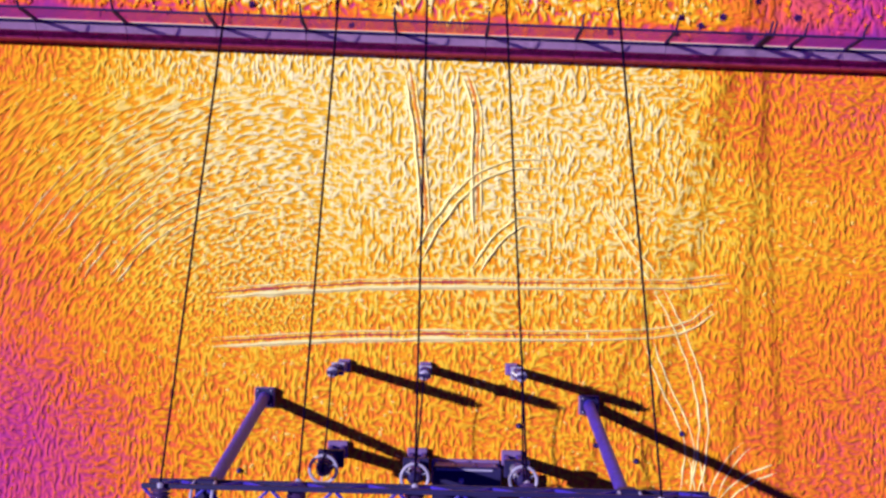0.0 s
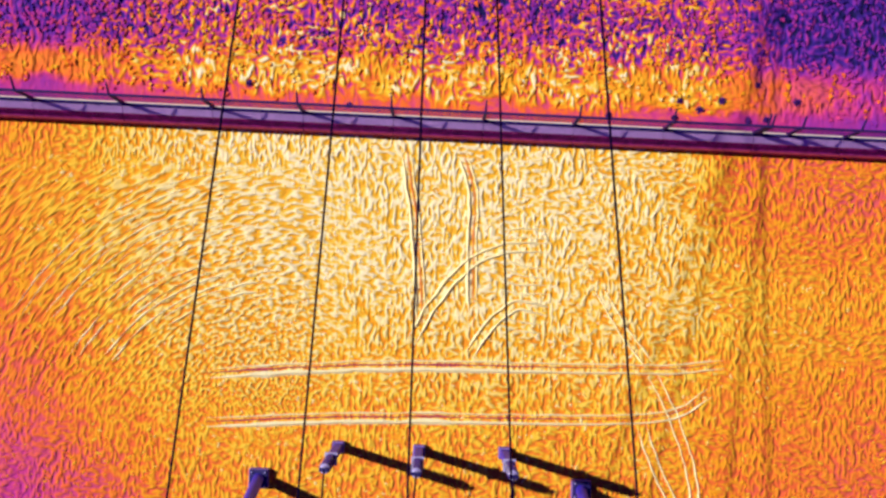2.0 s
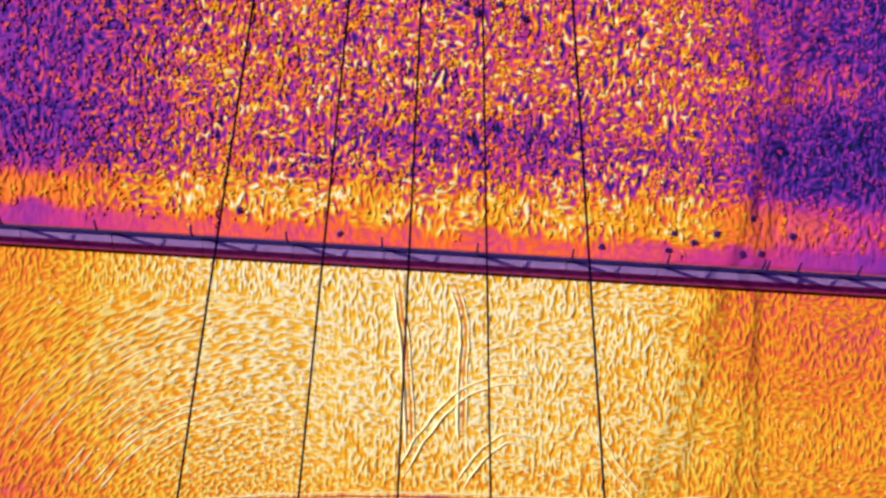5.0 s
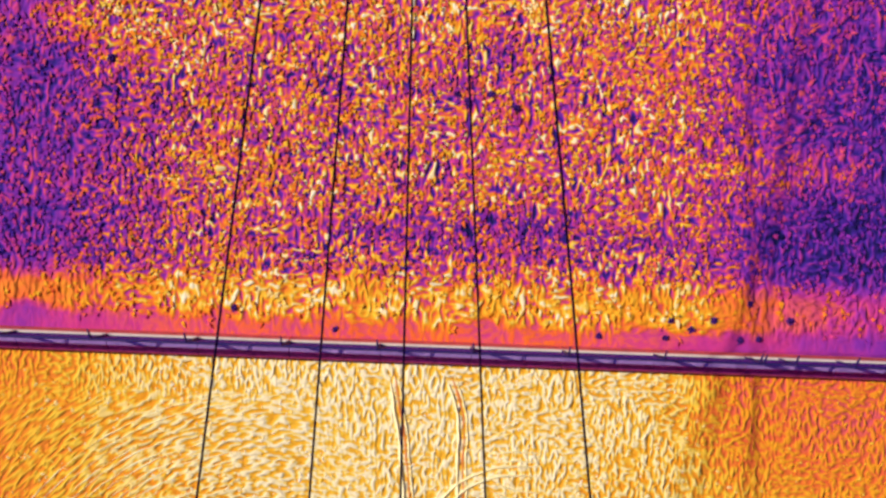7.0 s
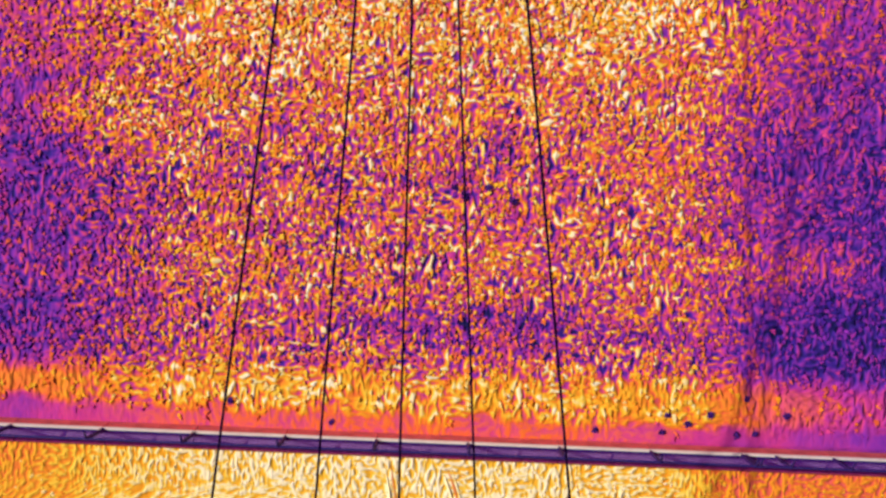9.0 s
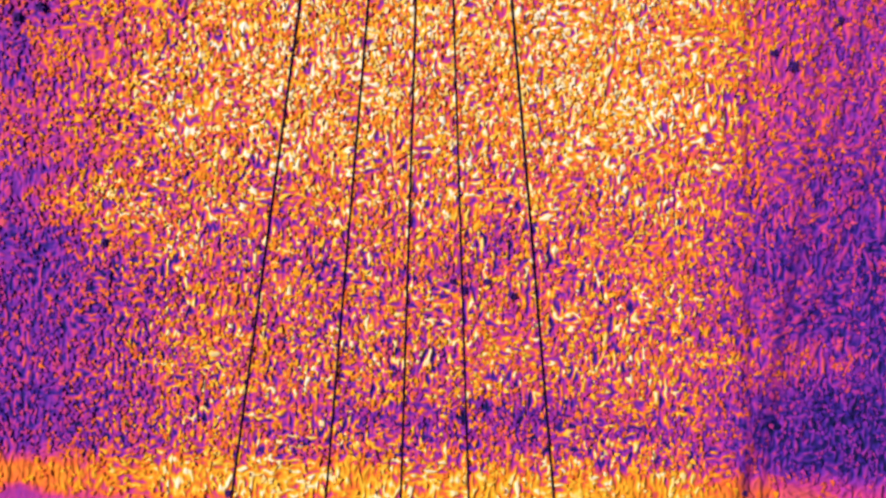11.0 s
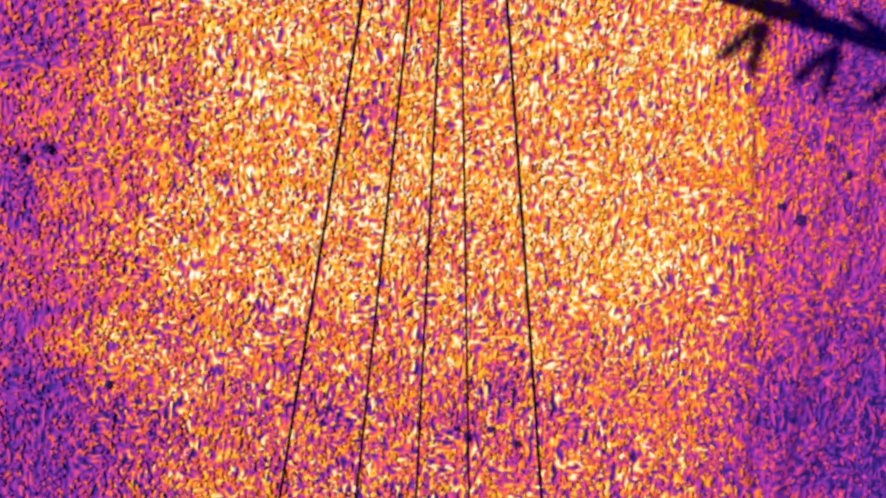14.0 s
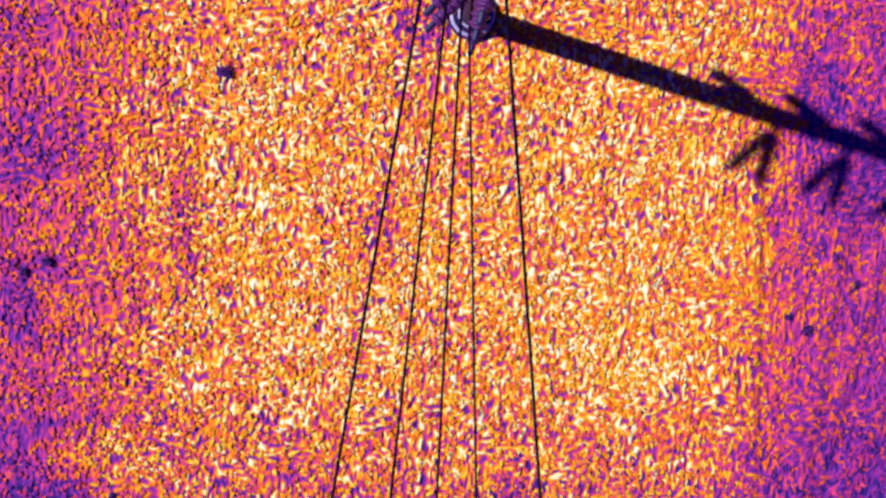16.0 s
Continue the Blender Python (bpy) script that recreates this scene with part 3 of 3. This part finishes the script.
def post_fence():
    f = thing("post_fence", (0, 0, 0), "steel netting fence with dark posts and outriggers", "fence")

    def post(bm):
        box(bm, (0, 0, 1.27), (0.12, 0.1, 2.64))
        rounded(bm, 0.012)

    def arm(bm):
        rod(bm, (0, 0.0, 2.54), (0, 0.36, 2.94), 0.046, 0.034, 6)

    def netting(bm):
        for k in range(18):
            box(bm, (0, 0, 1.25 + 0.072 * k), (BAY - 0.1, 0.003, 0.022))
        for k in range(1, 24):
            box(bm, (-BAY / 2 + BAY * k / 24, 0.003, 1.86), (0.014, 0.002, 1.26))

    def rail(bm):
        rod(bm, (-BAY / 2 + 0.04, 0, 2.54), (BAY / 2 - 0.04, 0, 2.54), 0.048, seg=8)

    post_mesh, arm_mesh = shared_mesh("fence_post", post, FENCE_POST), shared_mesh("outrigger_arm", arm, FENCE_POST)
    net_mesh, rail_mesh = shared_mesh("netting_panel", netting, NETTING), shared_mesh("top_rail", rail, FENCE_POST)
    for x in POSTS + [11.9, 13.0]:
        y = fence_y(x) + FENCE_OFF
        put_piece("fence_post", post_mesh, f, (x, y, 0))
        put_piece("outrigger_arm", arm_mesh, f, (x, y, 0))
    for x in POSTS[:-1]:
        c = x + BAY / 2
        put_piece("netting_panel", net_mesh, f, (c, fence_y(c) + FENCE_OFF, 0))
        put_piece("top_rail", rail_mesh, f, (c, fence_y(c) + FENCE_OFF, 0))


duct_wall()
post_fence()


# ---- the steel pole ----
ARM_ENDS = [(0.1, -0.42), (-0.5, 0.3)]

def line_pole():
    top = 21.2
    p = thing("line_pole", POLE, "dark tapered steel pole with dead-end insulators", "pole")
    bm = bmesh.new()
    lathe(bm, [(0, 0.88), (0.75, 0.88), (0.92, 0.84), (1, 0.8)], (0, 0, -0.1), (0, 0, 0.3), 24)
    foundation = part("foundation", bm, RIM, p, "dark round concrete foundation")
    bm = bmesh.new()
    tube(bm, [(0.74 * math.cos(k * math.tau / 24), 0.74 * math.sin(k * math.tau / 24), 0.33) for k in range(25)], 0.07, 8)
    part("rim", bm, STEEL_PALE, foundation, "pale metal rim")
    bm = bmesh.new()
    lathe(bm, [(0, 0.62), (1, 0.6)], (0, 0, 0.3), (0, 0, 0.36), 16)
    flange = part("base_flange", bm, STEEL_DARK, p)
    bm = bmesh.new()
    tube(bm, [(0.47 * math.cos(k * math.tau / 24), 0.47 * math.sin(k * math.tau / 24), 0.42) for k in range(25)], 0.05, 8)
    part("collar", bm, STEEL_PALE, flange, "pale collar round the shaft")
    for k in range(16):
        a = k * math.tau / 16
        bm = bmesh.new()
        rod(bm, (0.56 * math.cos(a), 0.56 * math.sin(a), 0.34), (0.56 * math.cos(a), 0.56 * math.sin(a), 0.5), 0.03, seg=6)
        part("bolt", bm, STEEL_DARK, flange)
    bm = bmesh.new()
    lathe(bm, [(0, 0.44), (0.33, 0.41), (0.331, 0.425), (0.34, 0.425), (0.341, 0.405), (0.66, 0.35), (1, 0.28)], (0, 0, 0.36), (0, 0, top), 16)
    part("shaft", bm, STEEL_DARK, p)
    bm = bmesh.new()
    lathe(bm, [(0, 0.33), (0.5, 0.33), (1, 0.06)], (0, 0, top), (0, 0, top + 0.25), 16)
    part("cap", bm, STEEL_PALE, p)
    # three levels of short arms that carry the insulators
    for z in (11.5, 14.3, 17.1):
        for d in ARM_ENDS:
            u = Vector((*d, 0))
            bm = bmesh.new()
            rod(bm, Vector((0, 0, z)), u + Vector((0, 0, z)), 0.17, 0.13, 8)
            part("arm_bracket", bm, STEEL_DARK, p)
    return p


line_pole()
for z in (11.5, 14.3, 17.1):
    for root, tip in ((0, (-1.5, -2.1)), (0, (-0.35, -2.65)), (1, (-2.4, 1.6))):
        a = POLE + Vector((*ARM_ENDS[root], z))
        strain_string("dead_end_insulator", a, POLE + Vector((*tip, z - 0.15)), "dull purple ribbed insulator on the steel pole", "pole insulators", 8, 0.235, STEEL_DARK, POLYMER)
for k, b in enumerate(ENDS):
    # the last stretch of each wire, from the insulators to the shaft
    bm = bmesh.new()
    tube(bm, [b, POLE + Vector((-0.3, -0.2, b.z + 0.25))], 0.038, 8)
    tagged(finish(new("wire_tail", bpy.data.meshes.new("wire_tail")), bm, WIRE), "dark wire end clamped to the steel pole", "wire", "wire tails")


# ---- small bushes in the grass ----
def bush(x, y, r, seed):
    rng = random.Random(seed)
    b = thing("small_bush", (x, y, -0.03), "small dark leafy bush in dry grass", "bush", "small bushes")
    bm = bmesh.new()
    for k in range(5):
        a = rng.uniform(0, math.tau)
        rod(bm, (0, 0, 0), (r * 0.6 * math.cos(a), r * 0.6 * math.sin(a), r * rng.uniform(0.7, 1.2)), 0.02, 0.008, 5)
    part("twigs", bm, FENCE_POST, b)
    bm = bmesh.new()
    for k in range(110):
        v = Vector((rng.gauss(0, 0.45), rng.gauss(0, 0.45), abs(rng.gauss(0.55, 0.35)))) * r
        q = Euler((rng.uniform(-0.9, 0.9), rng.uniform(-0.9, 0.9), rng.uniform(0, 6.3))).to_matrix()
        s = rng.uniform(0.05, 0.1)
        bm.faces.new([bm.verts.new(v + q @ Vector(c)) for c in ((-s, 0, 0), (0, -s * 0.5, 0.01), (s, 0, 0), (0, s * 0.5, 0.01))])
    part("leaves", bm, LEAF, b)


BUSHES = [(-7.25, 11.65, 0.17), (3.1, 19.42, 0.22), (13.2, 28.3, 0.26), (-15.5, 29.1, 0.24), (-14.65, 29.5, 0.26), (12.45, 28.75, 0.18),
          (14.85, 30.0, 0.2), (14.05, 31.0, 0.18), (-8.4, 36.6, 0.34), (1.3, 19.55, 0.22), (0.9, 19.9, 0.18), (2.2, 19.9, 0.2), (-12.1, 20.9, 0.2),
          (6.45, 10.95, 0.13), (8.95, 10.95, 0.13), (9.15, 11.6, 0.12), (9.9, 11.3, 0.16), (10.75, 11.65, 0.14), (11.75, 10.95, 0.15),
          (12.45, 11.0, 0.14), (13.6, 11.7, 0.2), (12.1, 12.3, 0.13), (-3.45, 10.95, 0.12)]
for k, (x, y, r) in enumerate(BUSHES):
    bush(x, y, r * 0.62, 50 + k)


# ---- loose gravel and grass, as stuff ----
def stuff(name, verts, faces, material, label, category):
    me = bpy.data.meshes.new(name)
    me.from_pydata(verts, [], faces)
    me.materials.append(material)
    return tagged(new(name, me), label, category, kind="stuff")


def gravel(count):
    rng = np.random.default_rng(7)
    verts, faces = [], []
    ring = [(math.cos(k * math.tau / 5), math.sin(k * math.tau / 5)) for k in range(5)]
    for x, y, s, e, a, h in zip(rng.uniform(-21, 21, count), rng.uniform(-10, 9.5, count), rng.uniform(0.03, 0.07, count), rng.uniform(1.0, 2.4, count), rng.uniform(0, math.pi, count), rng.uniform(0.25, 0.5, count)):
        c, d = math.cos(a), math.sin(a)
        n = len(verts)
        for u, v in ring:
            px, py = u * s * e, v * s
            verts.append((x + px * c - py * d, y + px * d + py * c, -0.01))
        for u, v in ring[:3]:
            px, py = u * s * e * 0.5, v * s * 0.5
            verts.append((x + px * c - py * d, y + px * d + py * c, s * h))
        faces += [(n, n + 1, n + 5), (n + 1, n + 6, n + 5), (n + 1, n + 2, n + 6), (n + 2, n + 7, n + 6), (n + 2, n + 3, n + 7), (n + 3, n + 4, n + 7), (n + 4, n + 5, n + 7), (n + 4, n, n + 5), (n + 5, n + 6, n + 7)]
    stuff("gravel", verts, faces, STONES, "loose warm gravel and clods on the yard", "gravel")


def grass(count):
    rng = np.random.default_rng(11)
    verts, faces = [], []
    for _ in range(count):
        x, y = rng.uniform(-21, 21), 11.0 + rng.uniform(0, 1) ** 1.05 * 37
        if y < 11.5 + 0.012 * x and rng.random() < 0.9 or y < 12.9 and rng.random() < 0.7 or (x - POLE.x) ** 2 + (y - POLE.y) ** 2 < 1.0:
            continue
        size = 0.18 + 0.17 * rng.random()
        z0 = -0.06
        for b in range(2):
            a = rng.uniform(0, math.tau) if rng.random() < 0.45 else rng.choice([-1, 1]) * math.pi / 2 + rng.normal(0, 0.35)
            out, up, w = size * rng.uniform(0.5, 1.1), size * rng.uniform(0.08, 0.28), rng.uniform(0.046, 0.072)
            c, s = math.cos(a), math.sin(a)
            n = len(verts)
            verts += [(x - s * w, y + c * w, z0), (x + s * w, y - c * w, z0), (x + c * out * 0.6 + s * w * 1.2, y + s * out * 0.6 - c * w * 1.2, z0 + 0.1 + up * 0.7),
                      (x + c * out * 0.6 - s * w * 1.2, y + s * out * 0.6 + c * w * 1.2, z0 + 0.1 + up * 0.7), (x + c * out * 1.3, y + s * out * 1.3, z0 + 0.1 + up * 0.75)]
            faces += [(n, n + 1, n + 2, n + 3), (n + 3, n + 2, n + 4)]
    stuff("grass", verts, faces, GRASS, "rough tufts of dry and damp grass", "grass")


gravel(9000)
grass(19000)
